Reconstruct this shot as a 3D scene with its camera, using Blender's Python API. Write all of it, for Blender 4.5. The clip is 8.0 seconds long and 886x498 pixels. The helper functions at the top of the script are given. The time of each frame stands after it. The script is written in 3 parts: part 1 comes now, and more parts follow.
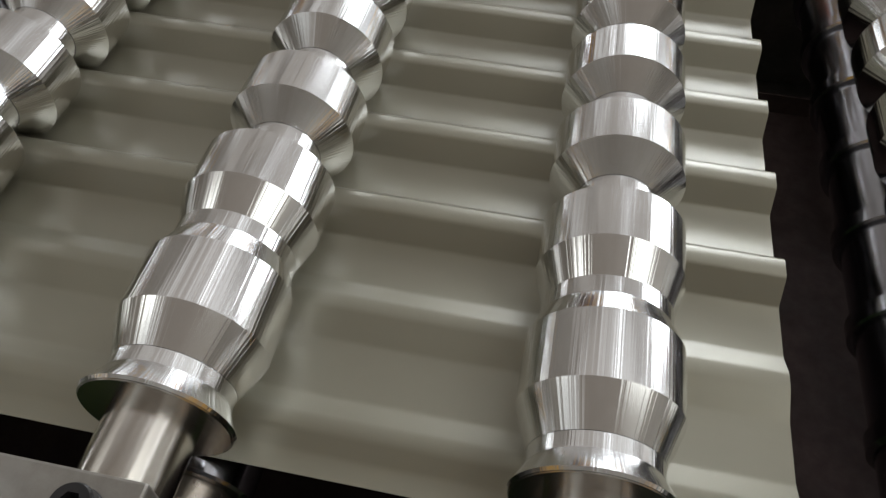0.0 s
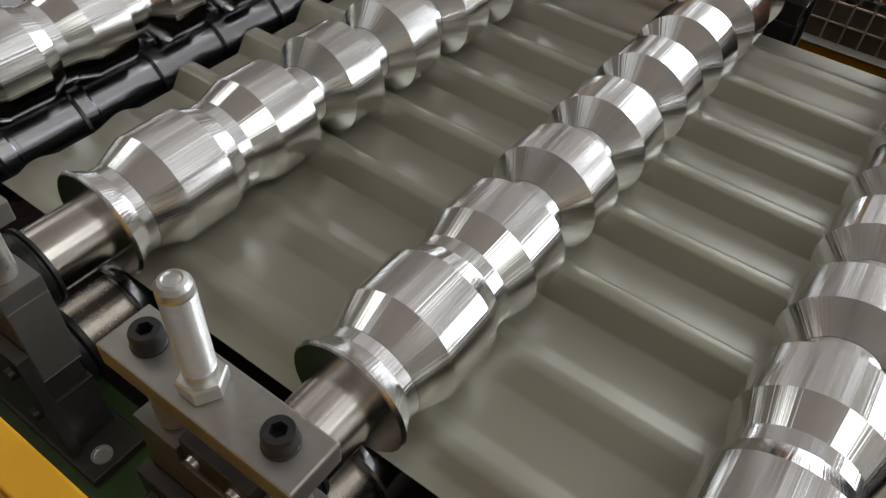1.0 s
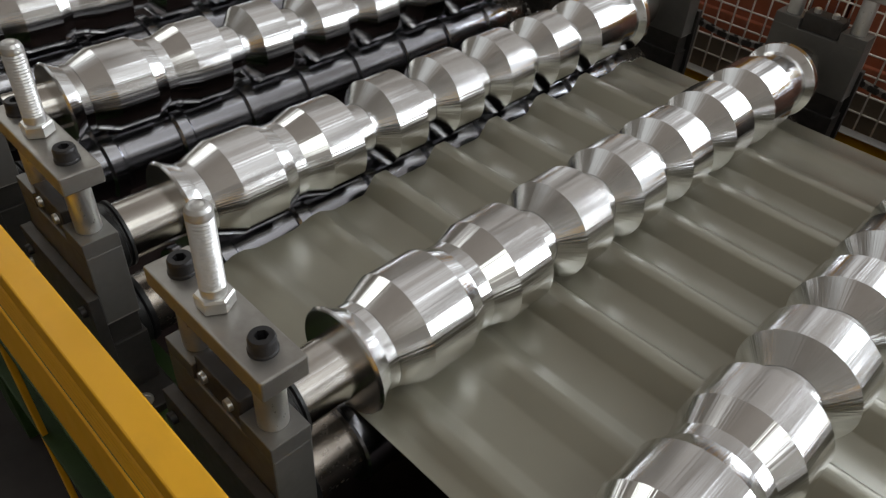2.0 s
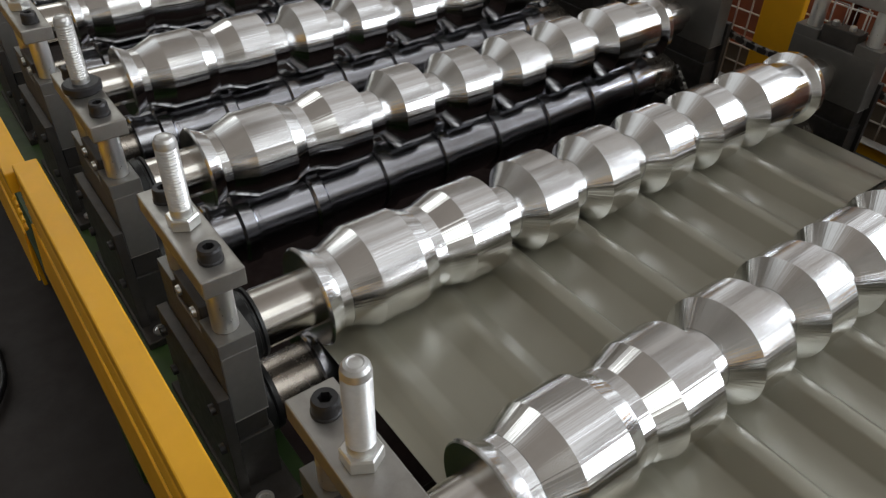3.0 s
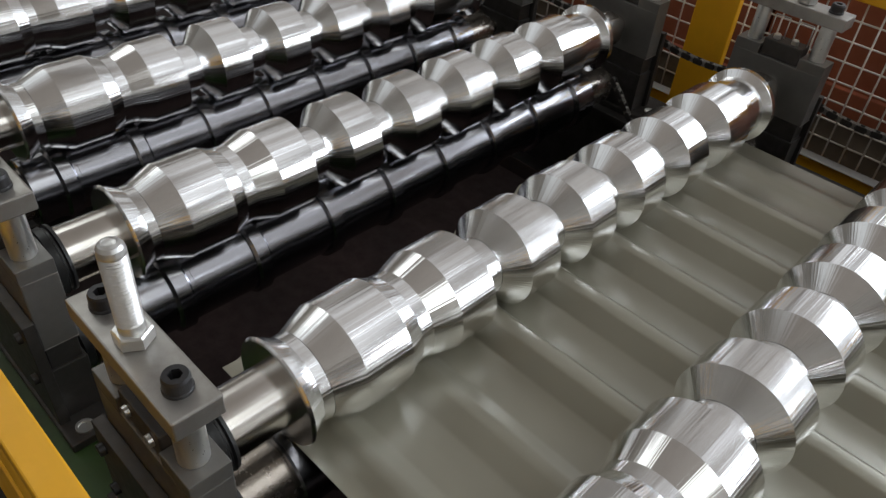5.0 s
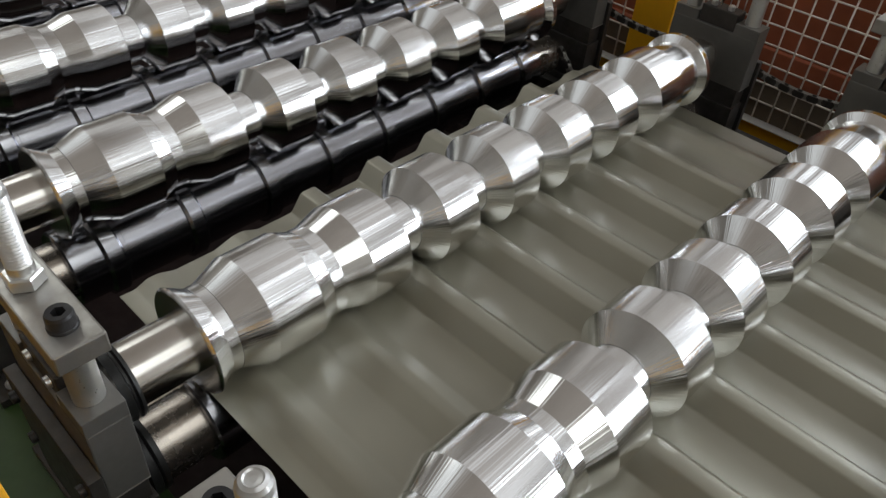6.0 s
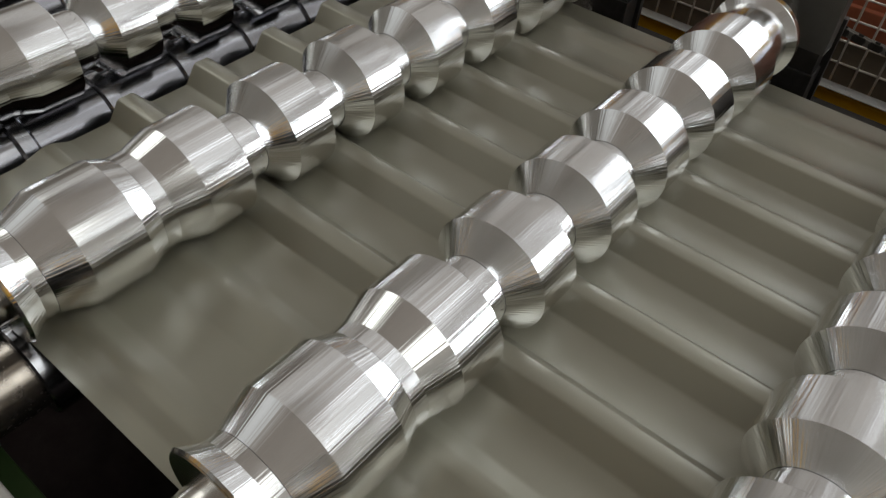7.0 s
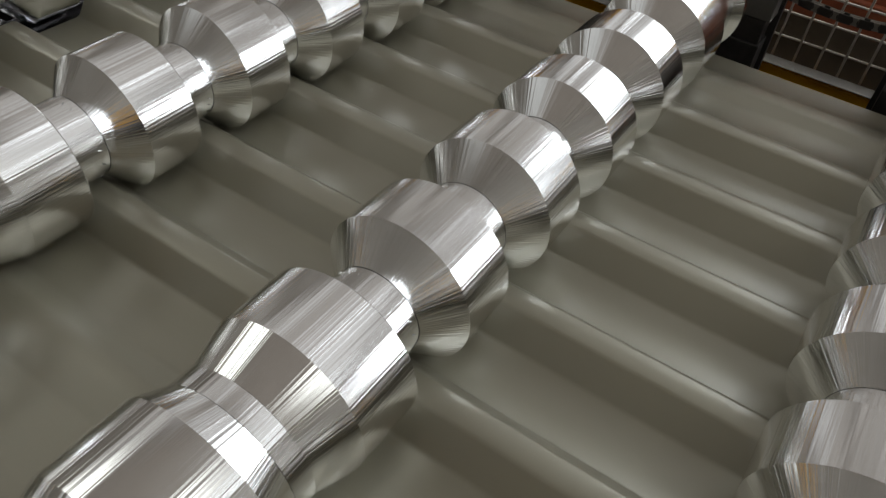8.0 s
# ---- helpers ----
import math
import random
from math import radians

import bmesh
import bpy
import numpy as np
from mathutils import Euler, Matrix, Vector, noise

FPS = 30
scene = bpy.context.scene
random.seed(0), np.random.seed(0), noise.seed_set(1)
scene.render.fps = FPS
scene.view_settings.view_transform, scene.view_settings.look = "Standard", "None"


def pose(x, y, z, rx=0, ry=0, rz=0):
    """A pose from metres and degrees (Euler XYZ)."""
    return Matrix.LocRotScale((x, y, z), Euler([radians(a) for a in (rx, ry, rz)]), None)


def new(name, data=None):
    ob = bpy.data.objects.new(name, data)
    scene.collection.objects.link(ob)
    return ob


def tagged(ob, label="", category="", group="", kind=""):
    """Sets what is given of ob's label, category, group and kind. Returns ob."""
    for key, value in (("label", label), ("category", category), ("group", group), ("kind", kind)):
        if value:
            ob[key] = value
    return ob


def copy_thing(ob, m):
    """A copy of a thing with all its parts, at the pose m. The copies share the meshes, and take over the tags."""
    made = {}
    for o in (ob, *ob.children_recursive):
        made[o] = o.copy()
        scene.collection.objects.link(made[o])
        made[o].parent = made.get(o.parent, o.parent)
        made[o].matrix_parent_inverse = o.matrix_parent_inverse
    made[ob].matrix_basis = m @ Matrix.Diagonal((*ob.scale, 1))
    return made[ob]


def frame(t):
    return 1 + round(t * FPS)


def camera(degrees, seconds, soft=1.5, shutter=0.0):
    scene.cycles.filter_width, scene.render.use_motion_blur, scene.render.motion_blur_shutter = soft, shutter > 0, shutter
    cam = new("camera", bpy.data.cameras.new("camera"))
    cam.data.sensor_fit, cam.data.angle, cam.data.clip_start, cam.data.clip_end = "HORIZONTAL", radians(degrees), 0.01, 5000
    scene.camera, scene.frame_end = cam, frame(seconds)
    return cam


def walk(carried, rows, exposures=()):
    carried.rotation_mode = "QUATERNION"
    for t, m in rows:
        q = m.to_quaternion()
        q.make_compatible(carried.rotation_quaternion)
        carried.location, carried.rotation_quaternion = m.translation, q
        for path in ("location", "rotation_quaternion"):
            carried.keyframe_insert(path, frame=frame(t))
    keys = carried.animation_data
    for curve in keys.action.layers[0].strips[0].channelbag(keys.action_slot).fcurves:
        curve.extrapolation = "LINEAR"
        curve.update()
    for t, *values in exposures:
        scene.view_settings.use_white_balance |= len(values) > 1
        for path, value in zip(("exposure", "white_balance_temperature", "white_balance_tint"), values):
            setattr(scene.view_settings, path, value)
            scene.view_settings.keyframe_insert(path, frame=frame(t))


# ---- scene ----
AXIS = 0.90        # height of the upper roll axes above the floor
PITCH = 0.40       # distance from station to station
FEED = 0.0707      # speed of the sheet, metres a second
R_UP = 0.0785      # working radius of the upper rolls
R_LOW = 0.066      # working radius of the lower rolls
VALLEY = -0.0800   # underside of the sheet below the roll axes
LOW = VALLEY - R_LOW - 0.0005
STATIONS = range(-1, 9)

cam = camera(61.08, 8.0, soft=1.35)
PATH = [
    (0.0, -0.0932, -0.1442, 0.6417, 38.67, -1.13, 11.28),
    (0.5, -0.1135, -0.1838, 0.6503, 39.60, -3.24, 23.68),
    (1.0, -0.1026, -0.1935, 0.6674, 43.65, -3.12, 36.03),
    (1.5, -0.1560, -0.2271, 0.6879, 46.25, -2.67, 44.48),
    (2.0, -0.3092, -0.2581, 0.7028, 49.66, -3.26, 45.34),
    (3.5, -0.5208, -0.1926, 0.7303, 51.33, -0.73, 56.15),
    (4.0, -0.6166, -0.1908, 0.7163, 50.85, -2.31, 52.32),
    (4.5, -0.6888, -0.2126, 0.7248, 51.04, -4.40, 47.22),
    (5.0, -0.6802, -0.1982, 0.7274, 50.19, -4.19, 45.11),
    (6.5, -0.5068, -0.0940, 0.6930, 47.52, -3.57, 43.88),
    (7.0, -0.4846, -0.0152, 0.6494, 44.49, -2.81, 39.65),
    (7.5, -0.5299, 0.0303, 0.6043, 44.34, -4.65, 36.51),
    (8.0, -0.5389, 0.1224, 0.5047, 45.54, -4.29, 34.12),
]
EXPOSURES = (   # seconds, stops, white balance
    (0.0, 0.45, 6600, 11), (1.0, 0.40, 6600, 11), (2.0, 0.46, 6500, 11), (4.0, 0.66, 6350, 11), (5.0, 0.68, 6300, 11), (6.5, 0.62, 6450, 10), (7.5, 0.46, 6550, 10), (8.0, 0.42, 6550, 10))
walk(cam, [(t, pose(x, y, AXIS + z, rx, ry, rz)) for t, x, y, z, rx, ry, rz in PATH], EXPOSURES)

# ---- world and light ----
world = bpy.data.worlds.new("world")
scene.world = world
world.use_nodes = True
wn = world.node_tree
sky = wn.nodes.new("ShaderNodeTexSky")
sky.sky_type, sky.sun_disc = "NISHITA", False
sky.sun_elevation, sky.sun_rotation = radians(50), radians(120)
wn.links.new(sky.outputs[0], wn.nodes["Background"].inputs[0])
wn.nodes["Background"].inputs[1].default_value = 0.06


# ---- materials ----
def material(name, colour, rough=0.5, metal=0.0, coat=0.0, spread=0.1, scale=8.0, bump=0.0, bump_scale=60.0,
             stretch=(1, 1, 1), rough_spread=0.1, stain=None, stain_amount=0.0, stain_scale=3.0, aniso=0.0, streak=0.0, coat_rough=0.29):
    """A principled material whose colour, roughness and relief vary at two scales in the object's own space."""
    m = bpy.data.materials.new(name)
    m.use_nodes = True
    t = m.node_tree
    b = t.nodes["Principled BSDF"]
    b.inputs["Metallic"].default_value = metal
    b.inputs["Coat Weight"].default_value = coat
    b.inputs["Coat Roughness"].default_value = coat_rough
    if aniso:
        # turned about y: reflections are drawn out along the axis
        tg = t.nodes.new("ShaderNodeTangent")
        tg.direction_type, tg.axis = "RADIAL", "Y"
        b.inputs["Anisotropic"].default_value = aniso
        b.inputs["Anisotropic Rotation"].default_value = 0.25
        t.links.new(tg.outputs[0], b.inputs["Tangent"])
    co = t.nodes.new("ShaderNodeTexCoord")
    mp = t.nodes.new("ShaderNodeMapping")
    mp.inputs["Scale"].default_value = stretch
    t.links.new(co.outputs["Object"], mp.inputs[0])

    def noisy(s, detail=4.0, rough_=0.6):
        n = t.nodes.new("ShaderNodeTexNoise")
        n.inputs["Scale"].default_value, n.inputs["Detail"].default_value, n.inputs["Roughness"].default_value = s, detail, rough_
        t.links.new(mp.outputs[0], n.inputs["Vector"])
        return n.outputs[0]

    def ramp(fac, lo, hi, a, z):
        r = t.nodes.new("ShaderNodeMapRange")
        r.inputs["From Min"].default_value, r.inputs["From Max"].default_value = lo, hi
        r.inputs["To Min"].default_value, r.inputs["To Max"].default_value = a, z
        t.links.new(fac, r.inputs[0])
        return r.outputs[0]

    def mix(fac, a, z, mode="MIX"):
        x = t.nodes.new("ShaderNodeMix")
        x.data_type, x.blend_type = "RGBA", mode
        for sock, v in ((x.inputs[0], fac), (x.inputs[6], a), (x.inputs[7], z)):
            if isinstance(v, bpy.types.NodeSocket):
                t.links.new(v, sock)
            else:
                sock.default_value = v
        return x.outputs[2]

    fine, broad = noisy(scale * 6, 3), noisy(scale)
    lo = tuple(max(0, v * (1 - spread)) for v in colour) + (1,)
    hi = tuple(min(1, v * (1 + spread)) for v in colour) + (1,)
    col = mix(ramp(broad, 0.3, 0.7, 0, 1), lo, hi)
    col = mix(ramp(fine, 0.35, 0.75, 0, 0.5), col, lo)
    if stain:
        col = mix(ramp(noisy(stain_scale, 6, 0.7), 0.5, 0.68, 0, stain_amount), col, (*stain, 1))
    t.links.new(col, b.inputs["Base Color"])
    t.links.new(ramp(fine, 0.3, 0.7, rough * (1 - rough_spread), rough * (1 + rough_spread)), b.inputs["Roughness"])
    if streak:
        # fine polishing marks that run along the roll and up its cones: relief that varies round the axis alone
        def vector(op, a, z=None):
            v = t.nodes.new("ShaderNodeVectorMath")
            v.operation = op
            t.links.new(a, v.inputs[0])
            if z is not None:
                v.inputs[1].default_value = z
            return v.outputs[0]
        round_ = vector("NORMALIZE", vector("MULTIPLY", co.outputs["Object"], (1, 0, 1)))
        along = vector("MULTIPLY", co.outputs["Object"], (0, 0.02, 0))
        add = t.nodes.new("ShaderNodeVectorMath")
        t.links.new(round_, add.inputs[0])
        t.links.new(along, add.inputs[1])
        n = t.nodes.new("ShaderNodeTexNoise")
        n.inputs["Scale"].default_value, n.inputs["Detail"].default_value, n.inputs["Roughness"].default_value = 24.0, 2.0, 0.5
        t.links.new(add.outputs[0], n.inputs["Vector"])
        bp = t.nodes.new("ShaderNodeBump")
        bp.inputs["Strength"].default_value = streak
        bp.inputs["Distance"].default_value = 0.001
        t.links.new(n.outputs[0], bp.inputs["Height"])
        t.links.new(bp.outputs[0], b.inputs["Normal"])
    elif bump:
        bp = t.nodes.new("ShaderNodeBump")
        bp.inputs["Strength"].default_value = bump
        bp.inputs["Distance"].default_value = 0.002
        t.links.new(noisy(bump_scale, 3), bp.inputs["Height"])
        t.links.new(bp.outputs[0], b.inputs["Normal"])
    return m


def glow(name, colour, strength):
    m = bpy.data.materials.new(name)
    m.use_nodes = True
    b = m.node_tree.nodes["Principled BSDF"]
    b.inputs["Base Color"].default_value = (*(0.2 * v for v in colour), 1)
    b.inputs["Emission Color"].default_value = (*colour, 1)
    b.inputs["Emission Strength"].default_value = strength
    return m


CHROME = material("hard chrome", (0.83, 0.83, 0.828), 0.125, 1.0, spread=0.05, scale=25, stretch=(1, 0.015, 1), rough_spread=0.12, aniso=0.7, streak=0.42)
FACED = material("faced steel end", (0.55, 0.54, 0.52), 0.24, 1.0, spread=0.1, scale=20)
# darker than the chrome of the upper rolls
DARK_CHROME = material("dark chrome", (0.36, 0.36, 0.385), 0.19, 1.0, spread=0.15, scale=12, stretch=(1, 0.2, 1), rough_spread=0.3, bump=0.06, bump_scale=60)
SHAFT = material("ground shaft steel", (0.66, 0.63, 0.59), 0.21, 1.0, spread=0.03, scale=14, rough_spread=0.1, aniso=0.5)
STEEL = material("milled steel plate", (0.40, 0.385, 0.36), 0.42, 0.85, spread=0.08, scale=9, rough_spread=0.2, bump=0.08, bump_scale=140, stain=(0.2, 0.18, 0.15), stain_amount=0.35, stain_scale=14)
ZINC = material("zinc plated steel", (0.72, 0.72, 0.70), 0.34, 0.9, spread=0.06, scale=30, rough_spread=0.2, bump=0.05, bump_scale=200)
STUD = material("dull zinc plated thread", (0.68, 0.675, 0.66), 0.36, 0.8, spread=0.1, scale=40, rough_spread=0.2)
BLACK_OXIDE = material("black oxide steel", (0.035, 0.034, 0.036), 0.42, 0.4, spread=0.2, scale=40, bump=0.1, bump_scale=120)
RUBBER = material("greasy black ring", (0.02, 0.02, 0.02), 0.4, 0.2, spread=0.3, scale=40, bump=0.3, bump_scale=120)
DARK_STEEL = material("oily dark steel", (0.075, 0.07, 0.066), 0.45, 0.6, spread=0.25, scale=10, bump=0.1, bump_scale=80, stain=(0.03, 0.025, 0.02), stain_amount=0.5, stain_scale=9)
GREY_PAINT = material("dark grey machine paint", (0.17, 0.165, 0.155), 0.38, 0.5, spread=0.15, scale=10, bump=0.06, bump_scale=90)
GREEN = material("green machine paint", (0.035, 0.075, 0.018), 0.5, 0.0, spread=0.2, scale=7, bump=0.1, bump_scale=60, stain=(0.02, 0.025, 0.012), stain_amount=0.6, stain_scale=8)
YELLOW = material("yellow guard paint", (0.84, 0.42, 0.008), 0.5, 0.0, coat=0.0, spread=0.06, scale=6, bump=0.06, bump_scale=40, stain=(0.4, 0.2, 0.02), stain_amount=0.12, stain_scale=10)
SHEET = material("grey-green prepainted sheet", (0.296, 0.280, 0.217), 0.43, 0.5, coat=0.95, spread=0.03, scale=5, bump=0.0015, bump_scale=7, stretch=(0.35, 1, 1), rough_spread=0.08, coat_rough=0.29)
WIRE = material("galvanised wire", (0.74, 0.68, 0.60), 0.45, 0.3, spread=0.1, scale=30)
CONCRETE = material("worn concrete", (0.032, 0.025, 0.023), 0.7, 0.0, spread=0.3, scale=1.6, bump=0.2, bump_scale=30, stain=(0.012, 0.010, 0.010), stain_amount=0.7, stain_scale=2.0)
WALL = material("hall wall panels", (0.38, 0.35, 0.315), 0.8, 0.0, spread=0.15, scale=0.8, bump=0.1, bump_scale=10)
ROOF = material("roof sheeting", (0.56, 0.51, 0.45), 0.7, 0.0, spread=0.15, scale=1.0)
CRATE = material("red-brown stored panels", (0.30, 0.09, 0.045), 0.75, 0.0, spread=0.3, scale=2.5)
BROWN = material("glossy brown plate", (0.20, 0.16, 0.12), 0.25, 0.0, spread=0.15, scale=8)
GREASY = material("greasy brown-black steel", (0.38, 0.34, 0.30), 0.26, 0.95, spread=0.25, scale=12, bump=0.06, bump_scale=60)
CABLE = material("black cable", (0.012, 0.012, 0.013), 0.45, 0.0, spread=0.2, scale=30)
# near-black colour holds the shade of the void under the rolls
VOID_BLACK = material("near-black of the shaded void", (0.034, 0.019, 0.018), 0.85, 0.0, spread=0.4, scale=5, bump=0.15, bump_scale=40)
# unseen glowing roof panels added as fill, graded for what the rolls reflect
ROOF_FILL = [glow("glowing roof fill panel", colour, strength) for colour, strength in (
    ((0.965, 0.99, 0.98), 0.38), ((0.98, 0.97, 0.93), 0.27), ((0.99, 0.93, 0.86), 0.18), ((1.0, 0.90, 0.79), 0.115))]
# added overhead glow that brightens the flats of the sheet
OVERHEAD_FILL = glow("bright overhead fill panel", (0.97, 1.0, 0.96), 1.6)
# weak glow added in the unseen south wall to fill faces turned south
SOUTH_FILL = glow("weak south fill pane", (1.0, 0.925, 0.82), 0.1)
# unseen panes; strengths set for streaks on the rolls and highlights on the sheet
PANES = [glow("daylight pane", colour, strength) for colour, strength in (
    ((1.0, 0.96, 0.91), 0.28), ((0.98, 0.985, 0.985), 0.50), ((0.91, 0.96, 1.0), 2.1), ((0.89, 0.95, 1.0), 4.8), ((0.88, 0.945, 1.0), 9.0))]


# ---- building blocks ----
def mesh_of(name, bm, mat):
    me = bpy.data.meshes.new(name)
    bm.to_mesh(me)
    bm.free()
    me.materials.append(mat)
    return me


def part(name, bm, mat, parent, label=""):
    """One mesh object under a thing or a part."""
    ob = new(name, bm if isinstance(bm, bpy.types.Mesh) else mesh_of(name, bm, mat))
    ob.parent = parent
    return tagged(ob, label)


def thing(name, label, category, group="", kind=""):
    return tagged(new(name), label, category, group, kind)


def solid(name, bm, mat, label, category, kind="", group=""):
    return tagged(new(name, mesh_of(name, bm, mat)), label, category, group, kind)


def box(x0, x1, y0, y1, z0, z1, bevel=0.0, bm=None, seg=2):
    own = bmesh.new()
    bmesh.ops.create_cube(own, size=1)
    for v in own.verts:
        v.co = Vector(((x0 + x1) / 2 + v.co.x * (x1 - x0), (y0 + y1) / 2 + v.co.y * (y1 - y0), (z0 + z1) / 2 + v.co.z * (z1 - z0)))
    if bevel:
        bmesh.ops.bevel(own, geom=own.edges[:], offset=bevel, segments=seg, affect="EDGES", profile=0.5)
    if bm is None:
        return own
    me = bpy.data.meshes.new("joined")
    own.to_mesh(me)
    own.free()
    bm.from_mesh(me)
    bpy.data.meshes.remove(me)
    return bm


def lathe(profile, seg=64, axis="Y", at=(0, 0, 0), bm=None):
    """A turned body: profile of (place along the axis, radius); sharp rings where the outline bends."""
    own = bm or bmesh.new()
    rings = []
    for p, r in profile:
        ring = []
        for i in range(seg):
            a = 2 * math.pi * i / seg
            u, w = r * math.cos(a), r * math.sin(a)
            co = (u, p, -w) if axis == "Y" else (u, w, p) if axis == "Z" else (p, u, w)
            ring.append(own.verts.new(Vector(co) + Vector(at)))
        rings.append(ring)
    for a, b in zip(rings, rings[1:]):
        for i in range(seg):
            f = own.faces.new((a[i], a[(i + 1) % seg], b[(i + 1) % seg], b[i]))
            f.smooth = seg > 12
    own.faces.new(rings[0][::-1])
    own.faces.new(rings[-1])
    if seg > 12:
        for k, ring in enumerate(rings):
            if 0 < k < len(rings) - 1:
                (p0, r0), (p1, r1), (p2, r2) = profile[k - 1:k + 2]
                turn = abs(math.atan2(r2 - r1, p2 - p1) - math.atan2(r1 - r0, p1 - p0))
                if turn < radians(5):
                    continue
            for i in range(seg):
                e = own.edges.get((ring[i], ring[(i + 1) % seg]))
                if e:
                    e.smooth = False
    bmesh.ops.recalc_face_normals(own, faces=own.faces[:])
    return own


def rod(p, q, r, seg=10, bm=None):
    """A straight round bar from p to q."""
    own = bm or bmesh.new()
    p, q = Vector(p), Vector(q)
    d = (q - p).normalized()
    u = d.orthogonal().normalized()
    w = d.cross(u)
    ends = [[own.verts.new(c + r * (math.cos(2 * math.pi * i / seg) * u + math.sin(2 * math.pi * i / seg) * w)) for i in range(seg)] for c in (p, q)]
    for i in range(seg):
        f = own.faces.new((ends[0][i], ends[0][(i + 1) % seg], ends[1][(i + 1) % seg], ends[1][i]))
        f.smooth = True
    own.faces.new(ends[0][::-1])
    own.faces.new(ends[1])
    return own


def tube_curve(name, points, r, mat, parent=None, label="", category="", kind=""):
    cu = bpy.data.curves.new(name, "CURVE")
    cu.dimensions, cu.bevel_depth, cu.bevel_resolution, cu.resolution_u = "3D", r, 3, 6
    sp = cu.splines.new("BEZIER")
    sp.bezier_points.add(len(points) - 1)
    for bp, co in zip(sp.bezier_points, points):
        bp.co, bp.handle_left_type, bp.handle_right_type = co, "AUTO", "AUTO"
    cu.materials.append(mat)
    ob = new(name, cu)
    ob.parent = parent
    return tagged(ob, label, category, "", kind)


# ---- the hall ----
# walls and roof are unseen, added round the machine for the rolls to reflect
X0, X1, Y0, Y1, H = -14.0, 10.0, -6.0, 5.5, 7.5


def hall():
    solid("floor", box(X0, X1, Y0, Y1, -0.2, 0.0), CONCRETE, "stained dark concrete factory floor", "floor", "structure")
    south, low = bmesh.new(), bmesh.new()
    box(X0, X1, Y0 - 0.2, Y0, 0, 1.2, bm=south)
    box(X0, X1, Y0 - 0.2, Y0, 4.6, H, bm=south)
    for i in range(8):
        x = X0 + 3.0 * i
        box(x, x + 0.9, Y0 - 0.2, Y0, 1.2, 4.6, bm=south)
        box(x + 0.9, x + 3.0, Y0 - 0.12, Y0 - 0.09, 1.2, 4.6, bm=low)
    solid("wall_south", south, WALL, "unseen brownish hall wall with added fill panes", "wall", "structure")
    solid("window_6", low, SOUTH_FILL, "unseen weak panes added in the hall wall as fill light", "window", "structure")
    for name, b in (("wall_east", (X1, X1 + 0.2, Y0 - 0.2, Y1 + 0.2, 0, H)), ("wall_west", (X0 - 0.2, X0, Y0 - 0.2, Y1 + 0.2, 0, H))):
        solid(name, box(*b), WALL, "unseen brownish hall wall, added to close the hall", "wall", "structure")
    # the north wall: a low parapet, then tall panes between uneven piers; the northern roof: narrow panels;
    # all unseen, their strengths set to light and streak the rolls; added fill panels cover the south
    rnd = random.Random(7)
    wall, roof = bmesh.new(), bmesh.new()
    panes = [bmesh.new() for _ in PANES]
    box(X0, X1, Y1, Y1 + 0.2, 0, 1.3, bm=wall)
    box(X0, X1, Y1, Y1 + 0.2, H - 0.4, H, bm=wall)
    box(X0, X1, Y1 + 0.06, Y1 + 0.13, 4.4, 4.46, bm=wall)
    x = X0
    while x < X1:
        a = rnd.choice((0.06, 0.09, 0.14, 0.22, 0.4))
        box(x, min(x + a, X1), Y1, Y1 + 0.2, 1.3, H - 0.4, bm=wall)
        x += a
        if x >= X1:
            break
        w = min(rnd.choice((0.16, 0.25, 0.4, 0.6)), X1 - x)
        k = rnd.choices((0, 1, 2, 3, 4), (5, 2, 0, 0, 0) if x < -2.4 else (1, 2, 3, 2, 0) if x < -1.7 else (0, 1, 2, 3, 2) if x < 0.9 else (0, 1, 2, 3, 3) if x < 7.0 else (1, 2, 3, 2, 1))[0]
        box(x, x + w, Y1 + 0.08, Y1 + 0.11, 1.3, 4.4, bm=panes[k])
        box(x, x + w, Y1 + 0.08, Y1 + 0.11, 4.46, H - 0.4, bm=panes[max(k - 3, 0)])
        x += w
    # added fill panels over the south, brighter towards the west
    for i, (xa, xb, sheeting, words) in enumerate((
            (X0 - 0.2, -6.6, ROOF_FILL[0], "brightest unseen roof panels, added as fill light"), (-6.595, -5.2, ROOF_FILL[1], "less bright unseen roof panels, added as fill light"),
            (-5.195, -3.8, ROOF_FILL[2], "dimmer unseen roof panels, added as fill light"), (-3.795, X1 + 0.2, ROOF_FILL[3], "dimmest brownish unseen roof panels, added as fill light"))):
        solid("window_%d" % (7 + i), box(xa, xb, Y0 - 0.2, -1.01, H, H + 0.06), sheeting, words, "skylight", "structure")
    # added overhead panels, bright at both ends and dim above the rolls
    for i, (xa, xb, sheeting, words) in enumerate((
            (X0 - 0.2, -7.0, OVERHEAD_FILL, "bright unseen roof panels, added to light the sheet from above"), (-6.995, 2.6, ROOF_FILL[3], "dim brownish unseen roof panels, added for the cones to reflect"),
            (2.605, X1 + 0.2, OVERHEAD_FILL, "bright unseen roof panels, added to light the sheet from above"))):
        solid("window_%d" % (11 + i), box(xa, xb, -1.005, 2.19, H, H + 0.06), sheeting, words, "skylight", "structure")
    box(X0 - 0.2, X1 + 0.2, 2.2, 2.6, H, H + 0.1, bm=roof)
    x = X0 - 0.2
    while x < X1:
        w = rnd.choice((0.15, 0.22, 0.3, 0.45, 0.6))
